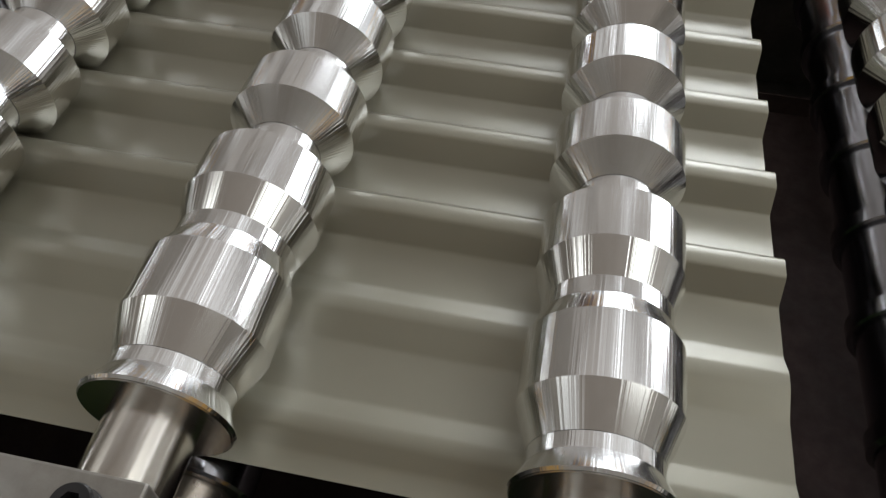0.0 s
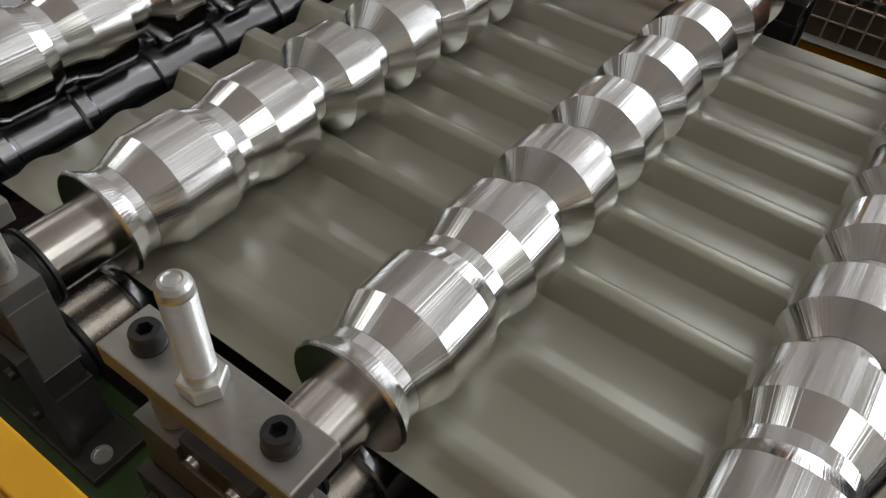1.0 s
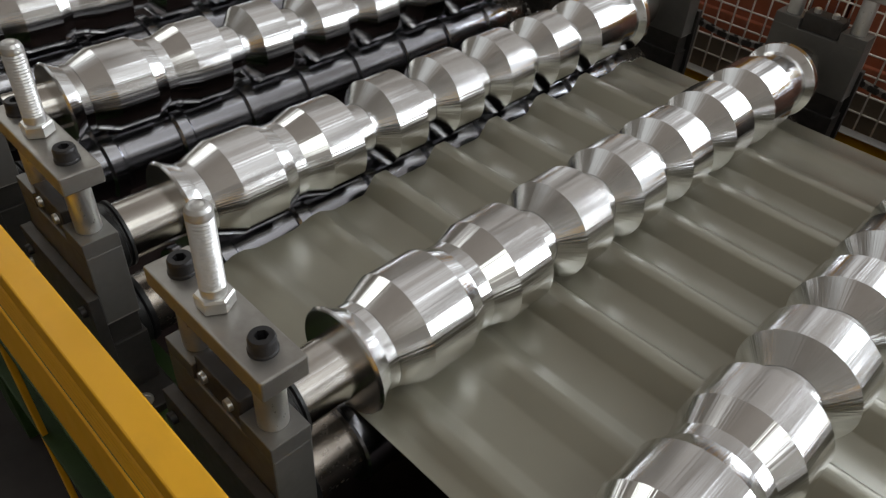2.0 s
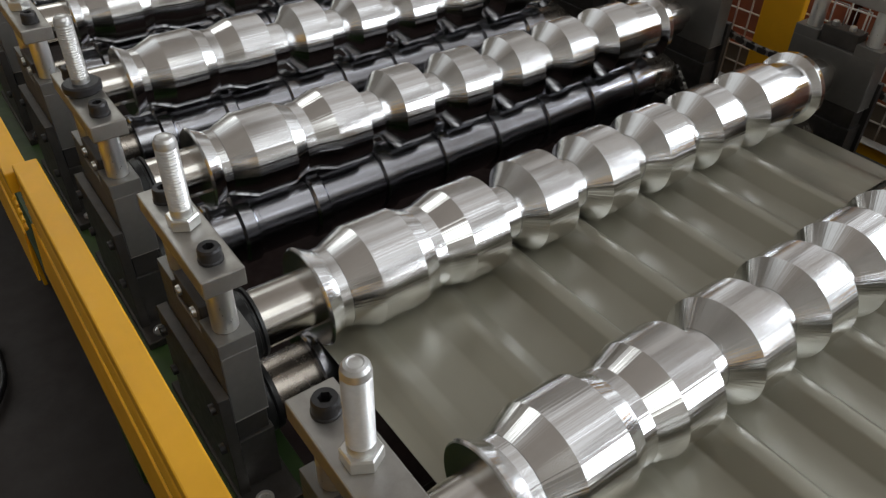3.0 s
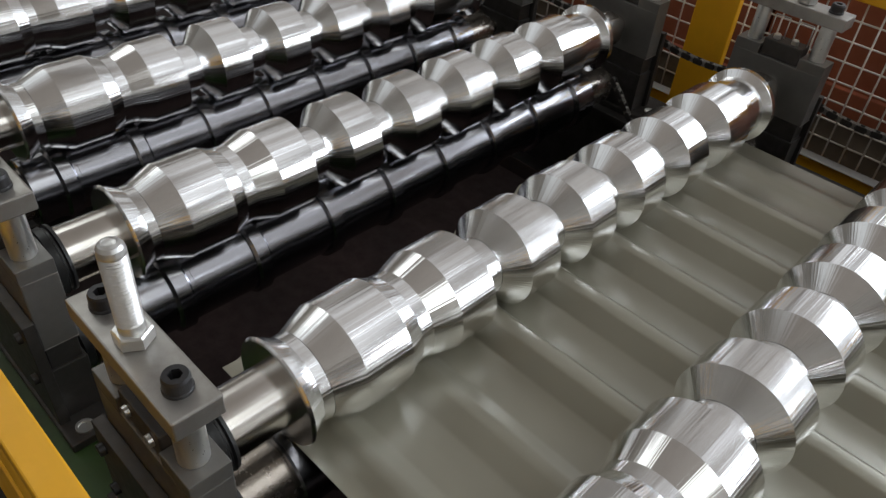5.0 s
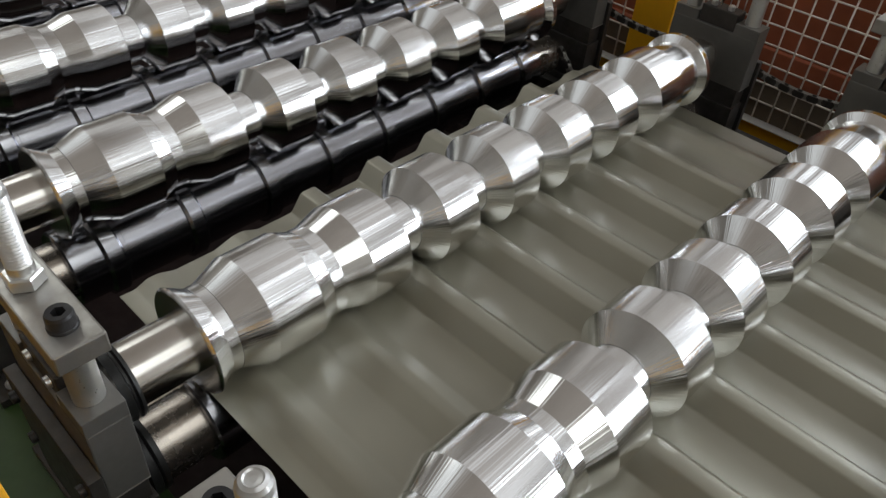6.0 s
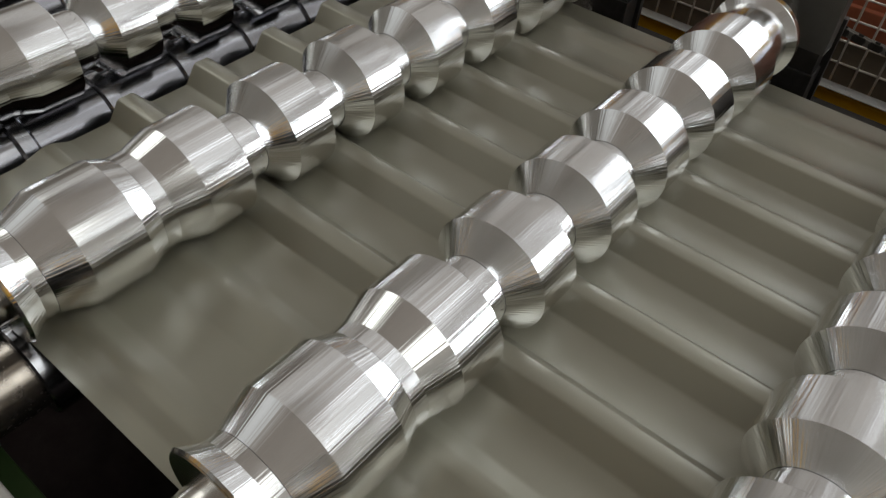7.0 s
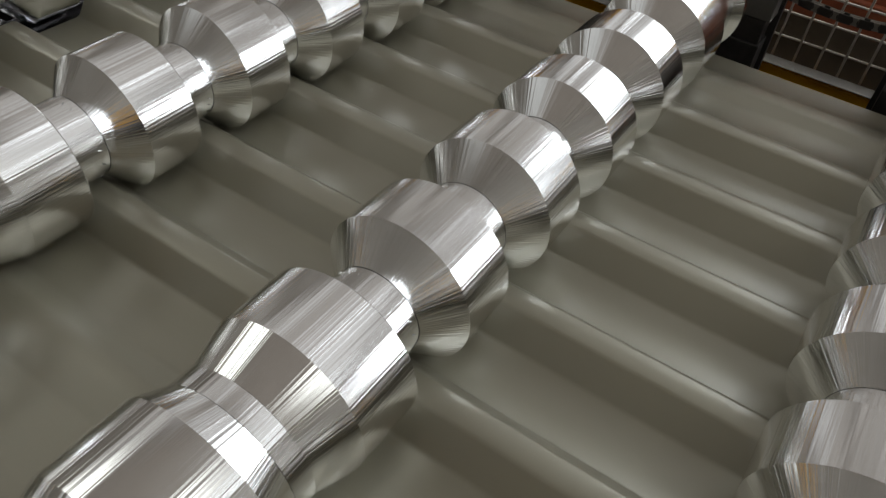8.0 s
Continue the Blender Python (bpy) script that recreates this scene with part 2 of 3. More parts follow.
        k = rnd.choices((0, 1, 2, 3, 4), (5, 2, 0, 0, 0) if x < 0.5 else (2, 5, 0.5, 0, 0))[0]
        box(x, min(x + w, X1 + 0.2), 2.6, Y1 + 0.2, H + 0.02, H + 0.08, bm=panes[k])
        box(x + w, min(x + w + 0.05, X1 + 0.2), 2.6, Y1 + 0.2, H, H + 0.1, bm=roof)
        x += w + 0.05
    solid("wall_north", wall, WALL, "unseen brownish hall wall with added daylight panes", "wall", "structure")
    for i, bm in enumerate(panes):
        solid("window_%d" % (i + 1), bm, PANES[i], "unseen daylight panes added in the hall wall and roof", "window", "structure")
    solid("ceiling", roof, ROOF, "unseen hall roof, added above the machine", "ceiling", "structure")


# ---- the rolls ----
B1, B2, RIB = 0.1935, 0.355, 0.146     # starts of the first two blocks, and the rib pitch
FLANGE = 0.1095
CONE = 0.0295                         # length of the cones of the deep blocks
DEEP = 0.0455                         # neck radius between the deep blocks


def upper_roll():
    """An upper forming roll on its shaft, along +y from its near bearing; its space has the axis at the origin."""
    roll = thing("upper_forming_roll", "chromed upper forming roll with stepped conical blocks on a steel shaft", "forming roll", "upper forming rolls")
    sh = lathe([(-0.05, 0.026), (0.028, 0.026), (0.028, 0.043), (FLANGE - 0.0004, 0.043), (FLANGE - 0.0004, 0.024), (1.272, 0.024), (1.272, 0.043), (1.36, 0.043), (1.36, 0.024), (1.44, 0.024)], 48)
    part("shaft", sh, SHAFT, roll, "ground bare steel shaft")
    part("seal_ring", lathe([(0.006, 0.030), (0.006, 0.049), (0.016, 0.051), (0.018, 0.047), (0.021, 0.047), (0.023, 0.051), (0.0275, 0.050), (0.0275, 0.030)], 40), RUBBER, roll, "greasy black ring round the shaft")
    R = R_UP
    part("end_flange", lathe([(FLANGE, 0.030), (FLANGE, R - 0.005), (FLANGE + 0.003, R - 0.003), (FLANGE + 0.026, R - 0.0165), (B1 - 0.043, R - 0.0165), (B1 - 0.043, 0.030)], 72), CHROME, roll)
    part("flange_face", lathe([(FLANGE - 0.0012, 0.0435), (FLANGE - 0.0012, R - 0.0065), (FLANGE - 0.0002, R - 0.0058), (FLANGE - 0.0002, 0.0435)], 64), FACED, roll, "dull dark end face")
    for i in range(7):
        b = B1 if i == 0 else B2 + (i - 1) * RIB
        if i == 0:
            prof = [(b - 0.0425, 0.03), (b - 0.0425, R - 0.0165), (b, R), (b + 0.073, R), (b + 0.099, R - 0.011), (b + 0.099, 0.03)]
        elif i == 1:
            prof = [(b - 0.042, 0.03), (b - 0.042, R - 0.0125), (b, R), (b + 0.067, R), (b + 0.0685, R - 0.0015), (b + 0.070, DEEP + 0.004), (b + 0.070, 0.025)]
        else:
            prof = [(b - CONE, 0.025), (b - CONE, DEEP + 0.0005), (b, R), (b + 0.065, R), (b + 0.0665, R - 0.0015), (b + 0.068, DEEP + 0.004), (b + 0.068, 0.025)]
        if i == 6:
            prof = prof[:3] + [(b + 0.078, R), (b + 0.0795, R - 0.0015), (b + 0.0795, R - 0.008), (b + 0.096, R - 0.008), (b + 0.096, 0.025)]
        part("roll_block", lathe(prof, 96), CHROME, roll)
        # the spacer between this block and the next
        if i == 0:
            part("spacer_ring", lathe([(b + 0.0995, 0.03), (b + 0.0995, R - 0.0115), (b + 0.119, R - 0.0115), (b + 0.119, 0.03)], 64), CHROME, roll)
        elif i < 6:
            g0 = b + (0.0705 if i == 1 else 0.0685)
            g1 = b + RIB - CONE - 0.0005
            part("spacer_ring", lathe([(g0, 0.025), (g0, DEEP), (g1, DEEP), (g1, 0.025)], 64), CHROME, roll)
            # a collar round the spacer, its rim cut into uneven teeth
            rnd, n = random.Random(40 + i), 96
            high, j = [], 0
            while j < n:
                for up in (True, False):
                    high += [up] * (w := rnd.choice((2, 3, 4)) if up else rnd.choice((1, 2)))
                    j += w
            teeth = bmesh.new()
            rings = []
            for lift, near, far in ((0.0016, g0 + 0.0003, g0 + 0.0003), (0.0016, g1 - 0.0115, g1 - 0.0060), (-0.001, g1 - 0.0115, g1 - 0.0060)):
                r = DEEP + lift
                rings.append([teeth.verts.new((r * math.cos(2 * math.pi * j / n), far if high[j] else near, r * math.sin(2 * math.pi * j / n))) for j in range(n)])
            for r0, r1 in zip(rings, rings[1:]):
                for j in range(n):
                    f = teeth.faces.new((r0[j], r0[(j + 1) % n], r1[(j + 1) % n], r1[j]))
                    f.smooth = r0 is rings[0]
            for j in range(n):
                teeth.edges.get((rings[1][j], rings[1][(j + 1) % n])).smooth = False
            teeth.faces.new(rings[0][::-1])
            teeth.faces.new(rings[-1])
            bmesh.ops.recalc_face_normals(teeth, faces=teeth.faces[:])
            part("notched_collar", teeth, CHROME, roll)
    e = B2 + 5 * RIB + 0.0965
    part("spacer_ring", lathe([(e, 0.02), (e, R - 0.014), (e + 0.064, R - 0.014), (e + 0.064, 0.02)], 64), CHROME, roll)
    part("end_flange", lathe([(e + 0.0645, 0.02), (e + 0.0645, R - 0.016), (e + 0.076, R - 0.001), (e + 0.077, R - 0.0004), (e + 0.090, R - 0.001), (e + 0.090, 0.02)], 96), CHROME, roll)
    return roll


def lower_roll():
    """A lower forming roll: a dark shaft with raised collars under the ribs."""
    roll = thing("lower_forming_roll", "dark lower forming roll with raised collars", "forming roll", "lower forming rolls")
    r = R_LOW
    part("shaft", lathe([(-0.05, 0.024), (0.03, 0.024), (0.03, r - 0.016), (0.0975, r - 0.016), (0.0975, 0.031), (1.268, 0.031), (1.268, r - 0.016), (1.36, r - 0.016), (1.36, 0.024), (1.44, 0.024)], 48), GREASY, roll, "greasy dark steel shaft")
    part("seal_ring", lathe([(0.006, 0.025), (0.006, r - 0.010), (0.017, r - 0.009), (0.019, r - 0.013), (0.022, r - 0.009), (0.0295, r - 0.010), (0.0295, 0.025)], 40), RUBBER, roll, "greasy black ring round the shaft")
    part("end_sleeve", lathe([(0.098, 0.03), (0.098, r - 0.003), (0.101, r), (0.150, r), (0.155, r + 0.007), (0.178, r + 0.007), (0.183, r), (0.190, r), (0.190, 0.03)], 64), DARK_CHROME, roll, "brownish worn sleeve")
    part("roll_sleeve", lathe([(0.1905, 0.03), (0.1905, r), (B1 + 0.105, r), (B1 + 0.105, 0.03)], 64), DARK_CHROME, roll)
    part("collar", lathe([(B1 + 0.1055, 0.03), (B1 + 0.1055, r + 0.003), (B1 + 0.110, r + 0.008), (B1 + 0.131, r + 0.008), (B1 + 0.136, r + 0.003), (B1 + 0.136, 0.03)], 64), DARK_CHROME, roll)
    for i in range(6):
        b = B2 + i * RIB
        s0 = b - 0.025 if i == 0 else b - 0.0165
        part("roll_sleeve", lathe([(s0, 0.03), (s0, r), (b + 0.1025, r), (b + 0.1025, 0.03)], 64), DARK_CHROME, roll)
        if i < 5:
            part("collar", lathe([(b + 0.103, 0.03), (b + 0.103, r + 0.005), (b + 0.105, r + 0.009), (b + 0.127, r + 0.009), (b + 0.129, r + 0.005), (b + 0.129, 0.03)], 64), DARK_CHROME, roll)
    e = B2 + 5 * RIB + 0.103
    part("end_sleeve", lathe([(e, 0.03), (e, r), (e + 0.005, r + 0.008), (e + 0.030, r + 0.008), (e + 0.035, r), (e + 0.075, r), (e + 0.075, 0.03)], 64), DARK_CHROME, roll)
    return roll


# ---- bearing stands ----
def cap_screw(parent, x, y, z, r=0.0138, h=0.0185):
    """A socket head cap screw standing on z, with its hexagon socket."""
    bm = bmesh.new()
    seg = 36
    prof = [(z, r * 1.06), (z + 0.003, r * 1.06), (z + 0.004, r), (z + h - 0.003, r * 0.96), (z + h, r * 0.86)]
    rings = [[bm.verts.new((x + rr * math.cos(2 * math.pi * i / seg), y + rr * math.sin(2 * math.pi * i / seg), p)) for i in range(seg)] for p, rr in prof]
    hexr = [r * 0.5 / max(abs(math.cos(((2 * math.pi * i / seg) % (math.pi / 3)) - math.pi / 6)), 0.5) * 0.866 for i in range(seg)]
    for p in (z + h, z + h - 0.012):
        rings.append([bm.verts.new((x + hr * math.cos(2 * math.pi * i / seg), y + hr * math.sin(2 * math.pi * i / seg), p)) for i, hr in enumerate(hexr)])
    for a, b in zip(rings, rings[1:]):
        for i in range(seg):
            bm.faces.new((a[i], a[(i + 1) % seg], b[(i + 1) % seg], b[i]))
    bm.faces.new(rings[-1])
    bm.faces.new(rings[0][::-1])
    return part("cap_screw", bm, BLACK_OXIDE, parent, "black socket head cap screw")


def threaded_stud(parent, x, y, z0, z1, r=0.0130):
    """An adjusting stud with real thread grooves and a domed, dimpled tip."""
    prof = [(z0, r)]
    z = z0 + 0.014
    prof.append((z, r))
    while z < z1 - 0.014:
        prof += [(z + 0.0017, r - 0.0014), (z + 0.0034, r)]
        z += 0.0039
    prof += [(z1 - 0.010, r), (z1 - 0.005, r * 0.93), (z1 - 0.0015, r * 0.76), (z1, r * 0.55), (z1 - 0.001, r * 0.45), (z1 - 0.0015, r * 0.2)]
    st = part("adjusting_stud", lathe(prof, 32, "Z", (x, y, 0)), STUD, parent, "zinc plated threaded adjusting stud with domed tip")
    hexagon = lathe([(z0 - 0.012, 0.0178), (z0 - 0.0108, 0.0195), (z0 + 0.002, 0.0195), (z0 + 0.004, 0.0178)], 6, "Z", (x, y, 0))
    part("lock_nut", hexagon, ZINC, st, "zinc plated hexagon nut")
    return st


TOP = 0.185      # upper face of the top plate above the roll axis


def bearing_stand():
    """A roll stand: lower block, two guide posts, sliding bearing block, top plate, screws and adjusting stud."""
    st = thing("bearing_stand", "milled steel roll stand with guide posts and adjusting stud", "roll stand", "roll stands")
    plate = part("top_plate", box(-0.103, 0.103, -0.056, -0.004, TOP - 0.026, TOP, 0.0022), STEEL, st, "milled steel top plate")
    for x in (-0.070, 0.070):
        part("guide_post", lathe([(0.0825, 0.0162), (TOP - 0.0265, 0.0162)], 32, "Z", (x, -0.030, 0)), ZINC, st, "bright steel guide post")
        cap_screw(plate, x, -0.030, TOP)
    threaded_stud(plate, -0.008, -0.030, TOP + 0.0125, 0.305)
    lower = box(-0.100, 0.100, -0.054, -0.006, -0.057, 0.060, 0.002)
    box(-0.0998, -0.044, -0.0538, -0.0062, 0.059, 0.082, 0.0012, lower)
    box(0.044, 0.0998, -0.0538, -0.0062, 0.059, 0.082, 0.0012, lower)
    part("frame_block", lower, GREY_PAINT, st, "dark grey steel frame block")
    part("lower_block", box(-0.094, 0.094, -0.052, -0.008, -0.100, -0.0575, 0.0015), DARK_STEEL, st)
    # thin lighter strips added for the bright line along the block's lower edge
    for x in (-0.098, 0.098):
        part("edge_line", box(min(x, x * 1.025), max(x, x * 1.025), -0.0535, -0.0065, -0.0568, -0.0548, 0.0004), STEEL, st)
    slide = part("bearing_block", box(-0.042, 0.042, -0.050, -0.010, 0.0605, 0.098, 0.002), DARK_STEEL, st, "dark sliding bearing block")
    for x, z in ((-0.024, 0.08), (0.024, 0.08)):
        part("screw_head", lathe([(-0.056, 0.004), (-0.0555, 0.007), (-0.0505, 0.0075), (-0.0502, 0.006)], 20, "Y", (x, 0, z)), ZINC, slide)
    for x in (-0.018, 0.022):
        part("screw_head", lathe([(0.0985, 0.008), (0.107, 0.008), (0.109, 0.006)], 6, "Z", (x, -0.024, 0)), ZINC, slide)
    cover = part("side_plate", box(-0.106, 0.106, -0.070, -0.0545, -0.199, -0.0, 0.001), DARK_STEEL, st, "oily dark side plate")
    for x, z in ((-0.085, -0.03), (0.085, -0.03), (-0.085, -0.11), (0.085, -0.11)):
        part("screw_head", lathe([(-0.078, 0.005), (-0.0775, 0.008), (-0.0705, 0.0085), (-0.0702, 0.006)], 20, "Y", (x, 0, z)), BLACK_OXIDE, cover)
    foot = part("foot", box(-0.150, 0.150, -0.074, 0.004, -0.215, -0.1995, 0.002), DARK_STEEL, st, "dark steel foot plate")
    part("bush", lathe([(-0.1992, 0.010), (-0.1992, 0.013), (-0.1965, 0.013), (-0.1965, 0.0095), (-0.1990, 0.009)], 24, "Z", (0.128, -0.045, 0)), ZINC, foot)
    part("bush", lathe([(-0.1992, 0.010), (-0.1992, 0.013), (-0.1965, 0.013), (-0.1965, 0.0095), (-0.1990, 0.009)], 24, "Z", (-0.128, -0.045, 0)), ZINC, foot)
    part("web", box(-0.098, 0.098, -0.054, -0.004, -0.1990, -0.1005, 0.001), DARK_STEEL, st)
    return st


FAR = 1.395      # the inner face of the far stands


# ---- the formed sheet ----
def sheet_outline():
    """The sheet's section as (y, height above the valley)."""
    pts = [(0.114, 0.001), (0.138, 0.0), (0.158, 0.009), (0.176, 0.009), (0.203, 0.0), (0.272, 0.0), (0.308, 0.011), (0.326, 0.011), (0.352, 0.0)]
    for i in range(5):
        c = i * RIB
        pts += [(c + 0.4205, 0.0), (c + 0.4430, 0.031), (c + 0.4705, 0.031), (c + 0.4960, 0.0)]
    e = B2 + 5 * RIB
    return pts + [(e + 0.074, 0.0), (e + 0.095, 0.010), (e + 0.125, 0.010), (e + 0.150, 0.0), (e + 0.195, 0.0)]


def sheet():
    """The prepainted sheet, its leading end at x = 0 and its body behind it; folds are slightly rounded."""
    pts = sheet_outline()
    line = []
    for k, (y, z) in enumerate(pts):
        if k in (0, len(pts) - 1):
            line.append((y, z))
            continue
        for other in (pts[k - 1], pts[k + 1]):
            d = math.hypot(other[0] - y, other[1] - z)
            s = min(0.0030, d * 0.3) / d
            line.append((y + (other[0] - y) * s, z + (other[1] - z) * s))
    bm = bmesh.new()
    n, length, thick = 24, 1.196, 0.0008
    rows = []
    for top in (0, 1):
        for j in range(n + 1):
            rows.append([bm.verts.new((length * j / n, y, z + (thick if top else 0))) for y, z in line])
    m = len(line)
    for j in range(n):
        for i in range(m - 1):
            a, b = rows[j], rows[j + 1]
            bm.faces.new((a[i], a[i + 1], b[i + 1], b[i])).smooth = True
            a, b = rows[n + 1 + j], rows[n + 2 + j]
            bm.faces.new((a[i], b[i], b[i + 1], a[i + 1])).smooth = True
    for j, k in ((0, n + 1), (n, 2 * n + 1)):
        for i in range(m - 1):
            bm.faces.new((rows[j][i], rows[j][i + 1], rows[k][i + 1], rows[k][i]))
    for i in (0, m - 1):
        for j in range(n):
            bm.faces.new((rows[j][i], rows[j + 1][i], rows[n + 2 + j][i], rows[n + 1 + j][i]))
    bmesh.ops.recalc_face_normals(bm, faces=bm.faces[:])
    for e in bm.edges:
        if len(e.link_faces) == 2 and e.calc_face_angle(0) > radians(50):
            e.smooth = False
    return solid("ribbed_sheet", bm, SHEET, "grey-green painted steel sheet being formed into trapezoid ribs", "metal sheet")


# ---- the machine bed ----
def bed():
    x0, x1 = -4.2, 1.2
    # the far beam is coloured dark instead of green for the shade there
    for paint, words, y0, y1 in ((GREEN, "green painted steel side beam of the roll former", -0.150, 0.030), (DARK_STEEL, "far side beam of the roll former, shade put into its dark colour", 1.365, 1.545)):
        beam = thing("machine_beam", words, "machine beam", "side beams")
        z = AXIS - 0.215
        part("upper_flange", box(x0, x1, y0, y1, z - 0.016, z - 0.0005, 0.002), paint, beam)
        ym = (y0 + y1) / 2
        part("web", box(x0, x1, ym - 0.006, ym + 0.006, z - 0.30, z - 0.0165, 0.001), paint, beam)
        part("lower_flange", box(x0, x1, y0, y1, z - 0.316, z - 0.3005, 0.002), paint, beam)
        for x in (-3.8, -1.8, 0.2):
            part("leg", box(x - 0.06, x + 0.06, y0 + 0.01, y1 - 0.01, 0.0, z - 0.3305, 0.003), paint, beam)
    for x in (-3.4, -2.2, -1.0, 0.6):
        solid("cross_member", box(x - 0.04, x + 0.04, -0.0535, 1.4485, AXIS - 0.42, AXIS - 0.34, 0.003), DARK_STEEL, "oily dark cross member between the beams", "cross member")
    # black tray added where only the shaded void lies below the rolls
    tray = thing("void_tray", "black tray added below the rolls for the shaded void", "tray")
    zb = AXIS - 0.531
    part("tray_bottom", box(x0, x1, -0.149, 1.544, zb - 0.013, zb - 0.001, 0.002), VOID_BLACK, tray)
    part("tray_lip", box(x0, x1, 0.035, 0.041, zb - 0.0008, zb + 0.05, 0.001), VOID_BLACK, tray)
    part("tray_lip", box(x0, x1, 1.354, 1.360, zb - 0.0008, zb + 0.05, 0.001), VOID_BLACK, tray)


# ---- the guards ----
def mesh_panel(parent, x0, x1, y, z0, z1, step=0.05, r=0.0025):
    n = int((x1 - x0) / step)
    for i in range(n + 1):
        x = x0 + (x1 - x0) * i / n
        part("wire", rod((x, y, z0), (x, y, z1), r, 6), WIRE, parent)
    n = int((z1 - z0) / step)
    for i in range(n + 1):
        z = z0 + (z1 - z0) * i / n
        part("wire", rod((x0, y + 2 * r, z), (x1, y + 2 * r, z), r, 6), WIRE, parent)


def guards():
    near = thing("safety_guard", "yellow painted guard rail with a mesh strip beside the roll stands", "guard rail")
    zt = AXIS + 0.200
    for x0, x1, dy, dz in ((-1.43, 0.9, 0.0, 0.0), (-4.2, -1.431, -0.012, -0.012)):
        part("rail", box(x0, x1, -0.167 + dy, -0.137 + dy, zt - 0.030 + dz, zt + dz, 0.002), YELLOW, near)
        lower = box(x0, x1, -0.0015, 0.0015, -0.082, 0.0, 0.0008)
        lower.transform(Matrix.Translation((0, -0.1698 + dy, zt - 0.092 + dz)) @ Matrix.Rotation(radians(-4), 4, "X"))
        part("lower_panel", lower, YELLOW, near)
        for i in range(5):
            z = zt - 0.036 + dz - 0.0125 * i
            part("wire", rod((x0, -0.166 + dy, z), (x1, -0.166 + dy, z), 0.0028, 6), YELLOW, near)
    for x in (-3.9, -2.65, -1.40, -0.2, 0.85):
        part("post", box(x - 0.012, x + 0.012, -0.1495, -0.1385, 0.0, zt - 0.0305, 0.002), YELLOW, near)
    far = thing("safety_guard", "yellow framed wire mesh guard behind the far stands", "mesh guard")
    y = 1.64
    part("rail", box(-4.2, 1.2, y - 0.02, y + 0.02, AXIS - 0.30, AXIS - 0.232, 0.003), YELLOW, far)
    part("rail", box(-4.2, 1.2, y - 0.02, y + 0.02, AXIS + 0.157, AXIS + 0.235, 0.003), YELLOW, far)
    for x in (-3.4, -1.450, 0.5):
        part("post", box(x - 0.055, x + 0.055, y - 0.045, y - 0.021, 0.0, AXIS + 0.235, 0.003), YELLOW, far)
    # tilted strip added to draw the white glint on the lower rail
    strip = box(-4.2, 1.2, -0.011, 0.011, -0.001, 0.001, 0.0005)
    strip.transform(Matrix.Translation((0, y - 0.016, AXIS - 0.222)) @ Matrix.Rotation(radians(20), 4, "X"))
    part("strip", strip, ZINC, far, "zinc strip added as the glint along the lower rail")
    mesh_panel(far, -3.35, 0.45, y, AXIS - 0.226, AXIS + 0.1565, 0.0425)
    part("kick_plate", box(-3.35, 0.45, y + 0.010, y + 0.014, AXIS - 0.231, AXIS - 0.135, 0.001), BROWN, far, "glossy brown plate behind the foot of the mesh")


def panel_stack():
    """Red-brown goods behind the far guard: boards leaning and lying in a dark row."""
    rnd = random.Random(3)
    x = -6.0
    while x < 3.5:
        w = rnd.uniform(0.35, 0.8)
        h = rnd.uniform(1.05, 1.25)
        d = rnd.uniform(0.0, 0.15)
        crate = thing("crate", "dark red-brown crate on the floor behind the guard", "crate", "crates behind the guard")
        part("body", box(x + 0.012, x + w - 0.022, 2.022 + d, 2.6 + d, 0.0, h, 0.006), CRATE, crate)
        for z in (0.08, h * 0.5, h - 0.09):
            part("slat", box(x + 0.002, x + w - 0.012, 2.0 + d, 2.0215 + d, z - 0.05, z + 0.05, 0.003), CRATE, crate)
        x += w


def drive_chain(x0, x1, y, z, sag, name_label):
    """A roller chain hanging between two points, link by link."""
    ch = thing("drive_chain", name_label, "chain", "drive chains")
    wide, slim = bmesh.new(), bmesh.new()
    for bm, o in ((wide, 0.0055), (slim, 0.0035)):
        box(-0.0115, 0.0115, -o - 0.001, -o + 0.001, -0.0075, 0.0075, 0.001, bm, 1)
        box(-0.0115, 0.0115, o - 0.001, o + 0.001, -0.0075, 0.0075, 0.001, bm, 1)
        for e in (-0.008, 0.008):
            rod((e, -o, 0), (e, o, 0), 0.0055, 10, bm)
    meshes = [mesh_of("link", wide, DARK_STEEL), mesh_of("link", slim, STEEL)]
    n = max(3, int(abs(x1 - x0) / 0.0155))
    at = lambda f: Vector((x0 + (x1 - x0) * f, y, z - sag * (1 - (2 * f - 1) ** 2)))
    for i in range(n):
        a, b = at(i / n), at((i + 1) / n)
        ob = part("link", meshes[i % 2], None, ch)
        ob.matrix_basis = Matrix.Translation((a + b) / 2) @ Matrix.Rotation(-math.atan2(b.z - a.z, b.x - a.x), 4, "Y")
    return ch


def chains():
    for k in STATIONS:
        x = -k * PITCH
        if k in (0, 1, 2, 3, 4, 5):
            drive_chain(x - 0.094, x - PITCH + 0.094, 1.475, AXIS - 0.030, 0.011, "oily roller chain between the far roll stands")
    ch = drive_chain(-1.535, -1.425, 1.33, AXIS - 0.10, 0.0, "oily roller chain hanging slack beside a far stand")
    ch.matrix_basis = Matrix.Translation((-1.535, 0, AXIS - 0.10)) @ Matrix.Rotation(radians(48), 4, "Y") @ Matrix.Translation((1.535, 0, -AXIS + 0.10))


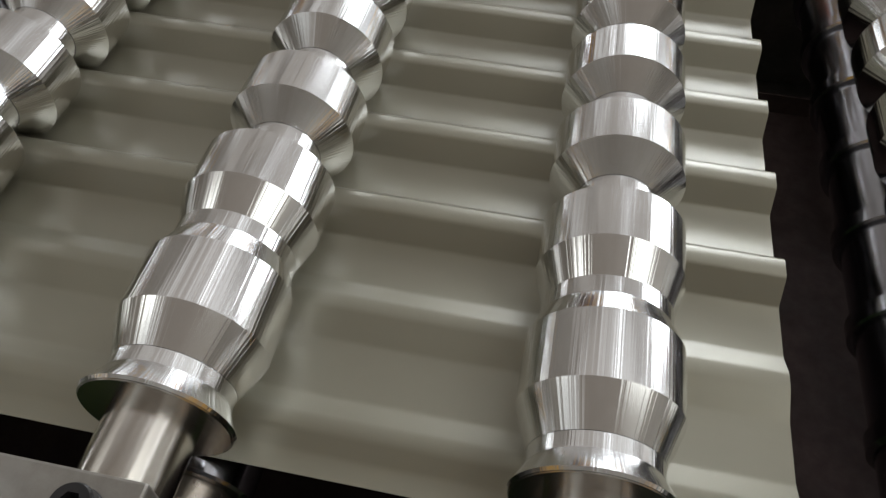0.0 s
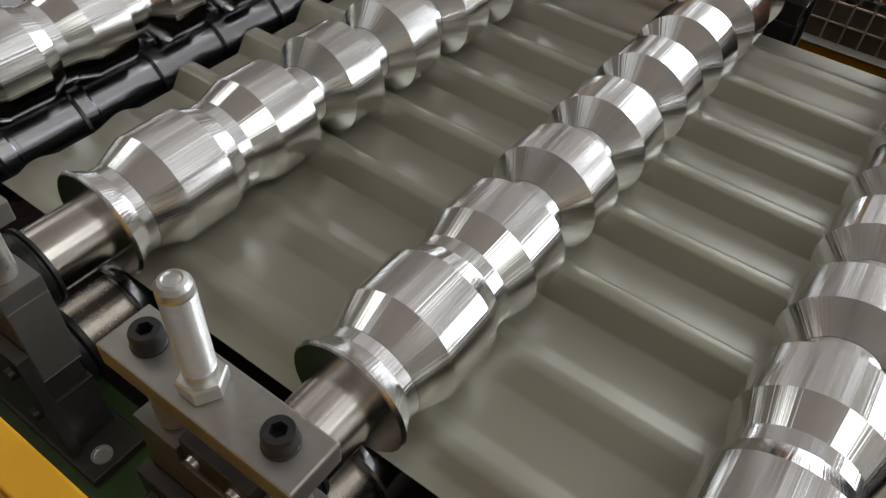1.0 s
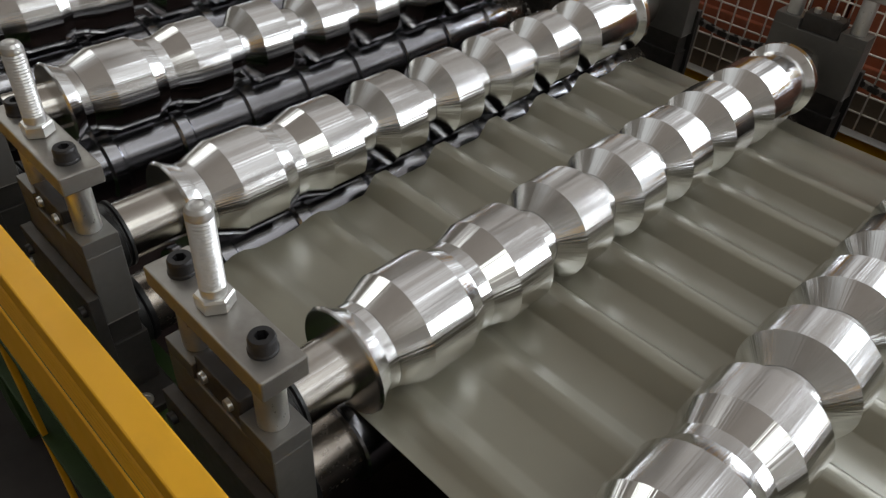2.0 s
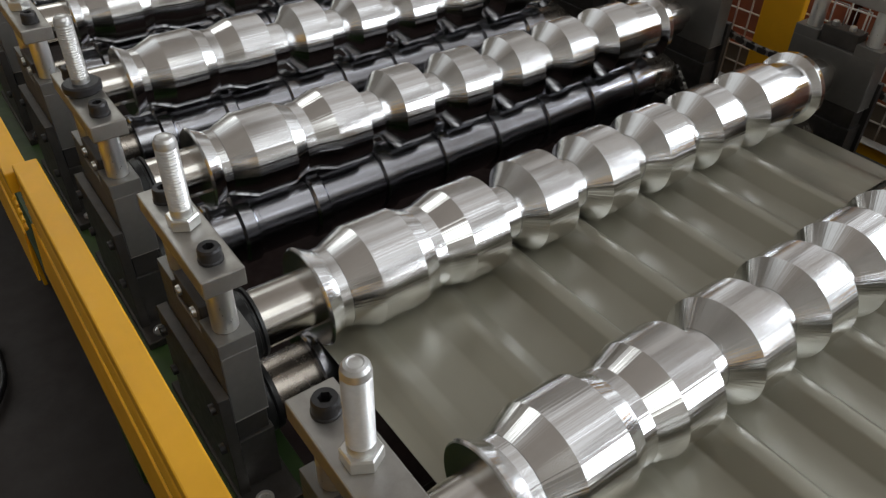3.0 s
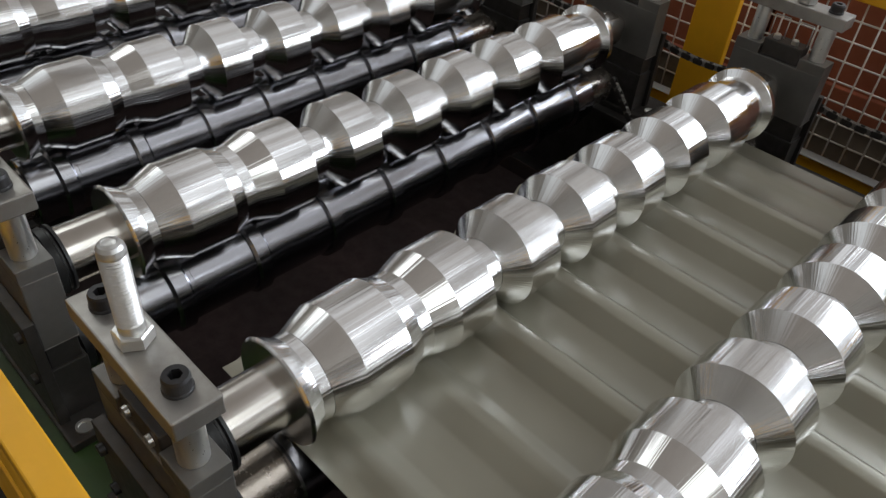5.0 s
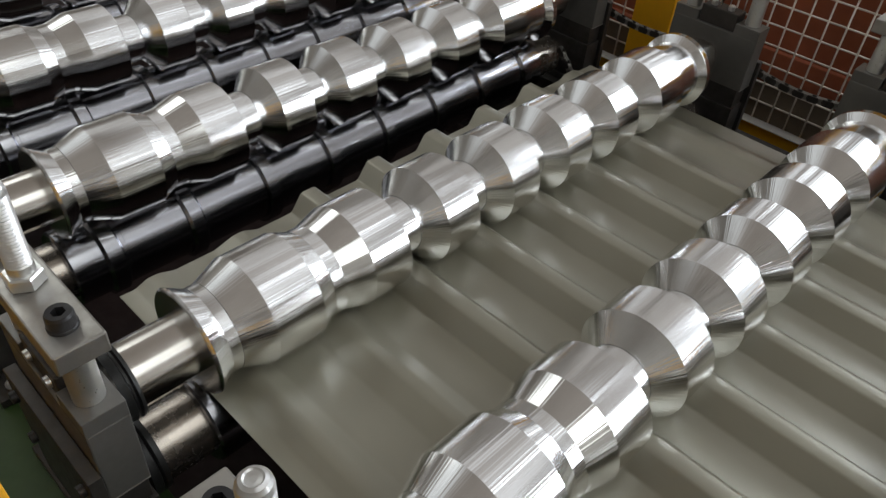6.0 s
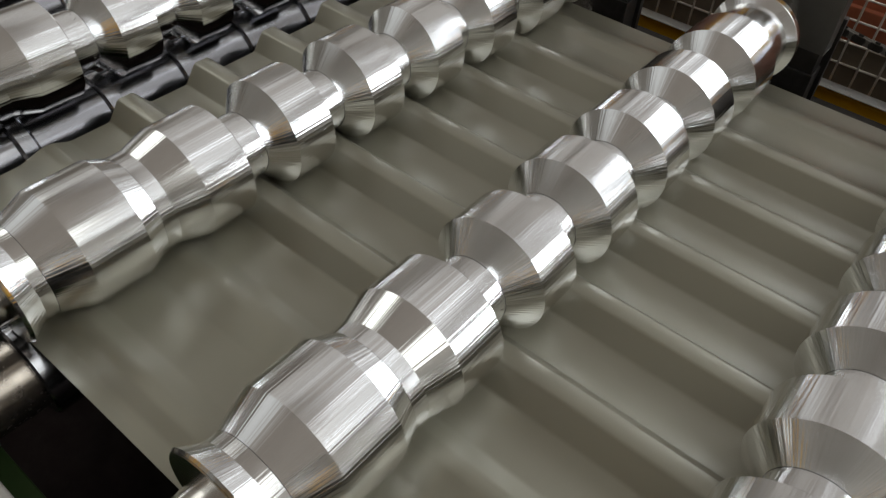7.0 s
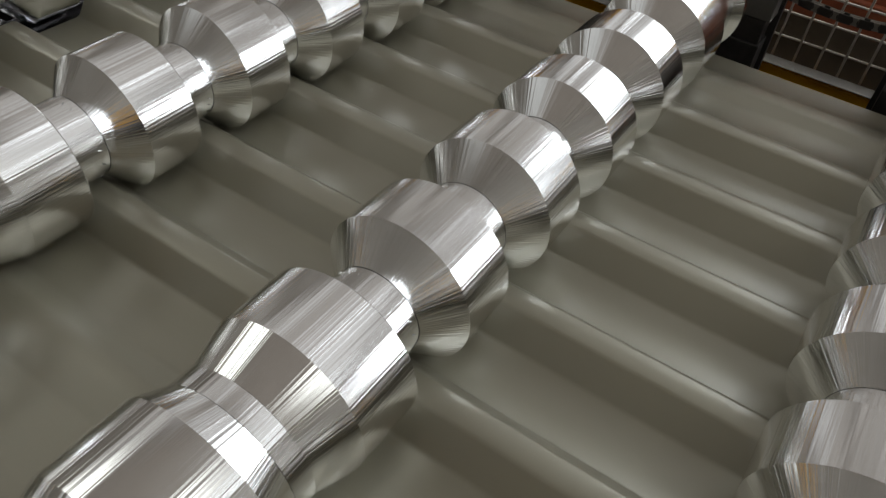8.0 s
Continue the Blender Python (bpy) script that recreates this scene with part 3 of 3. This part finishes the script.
def floor_cables():
    rnd = random.Random(11)
    for i, (x, y) in enumerate(((-1.9, -0.75), (-1.55, -0.55), (-2.4, -0.6))):
        pts = []
        for k in range(9):
            a = k * 0.75 + i
            r = 0.22 + 0.03 * k * rnd.uniform(0.5, 1)
            pts.append((x + r * math.cos(a), y + 0.8 * r * math.sin(a), 0.012 + 0.002 * k))
        tube_curve("floor_cable", pts, 0.011, CABLE, None, "black cable lying in loops on the floor", "cable")


hall()
bed()
roll = upper_roll()
low = lower_roll()
stand = bearing_stand()
loop_bm = bmesh.new()
for p, q in (((-0.016, 0, 0), (-0.016, 0, 0.045)), ((-0.016, 0, 0.045), (0.016, 0, 0.045)), ((0.016, 0, 0.045), (0.016, 0, 0))):
    rod(p, q, 0.0014, 8, loop_bm)
WIRE_LOOP = mesh_of("wire_loop", loop_bm, ZINC)
UPPER, LOWER = [], []
for k in STATIONS:
    first = k == STATIONS[0]
    x = -k * PITCH
    UPPER.append((x, roll if first else copy_thing(roll, pose(x, 0, AXIS))))
    LOWER.append((x, low if first else copy_thing(low, pose(x, 0, AXIS + LOW))))
    if first:
        stand.matrix_basis = pose(x, 0, AXIS)
    else:
        made = copy_thing(stand, pose(x, 0, AXIS))
        if k == 4:
            ring = lathe([(TOP + 0.0045, 0.013), (TOP + 0.0045, 0.026), (TOP + 0.007, 0.028), (TOP + 0.016, 0.028), (TOP + 0.0185, 0.025), (TOP + 0.0185, 0.013)], 40, "Z", (-0.008, -0.030, 0))
            part("ring_nut", ring, BLACK_OXIDE, made, "round black ring nut")
    made = copy_thing(stand, pose(x, FAR, AXIS, 0, 0, 180))
    for dx in (-0.026, 0.026):
        loop = part("wire_loop", WIRE_LOOP, None, made, "bright bent wire loop")
        loop.matrix_basis = pose(dx, -0.030, 0.1)
SHEET_OB = sheet()
guards()
panel_stack()
chains()
floor_cables()


def motions():
    times = [0.5 * i for i in range(17)]
    for x, ob in UPPER:
        walk(ob, [(t, pose(x, 0, AXIS, 0, math.degrees(FEED * t / R_UP), 0)) for t in times])
    for x, ob in LOWER:
        walk(ob, [(t, pose(x, 0, AXIS + LOW, 0, -math.degrees(FEED * t / R_LOW), 0)) for t in times])
    walk(SHEET_OB, [(t, pose(-0.987 - FEED * t, 0, AXIS + VALLEY)) for t in times])


motions()
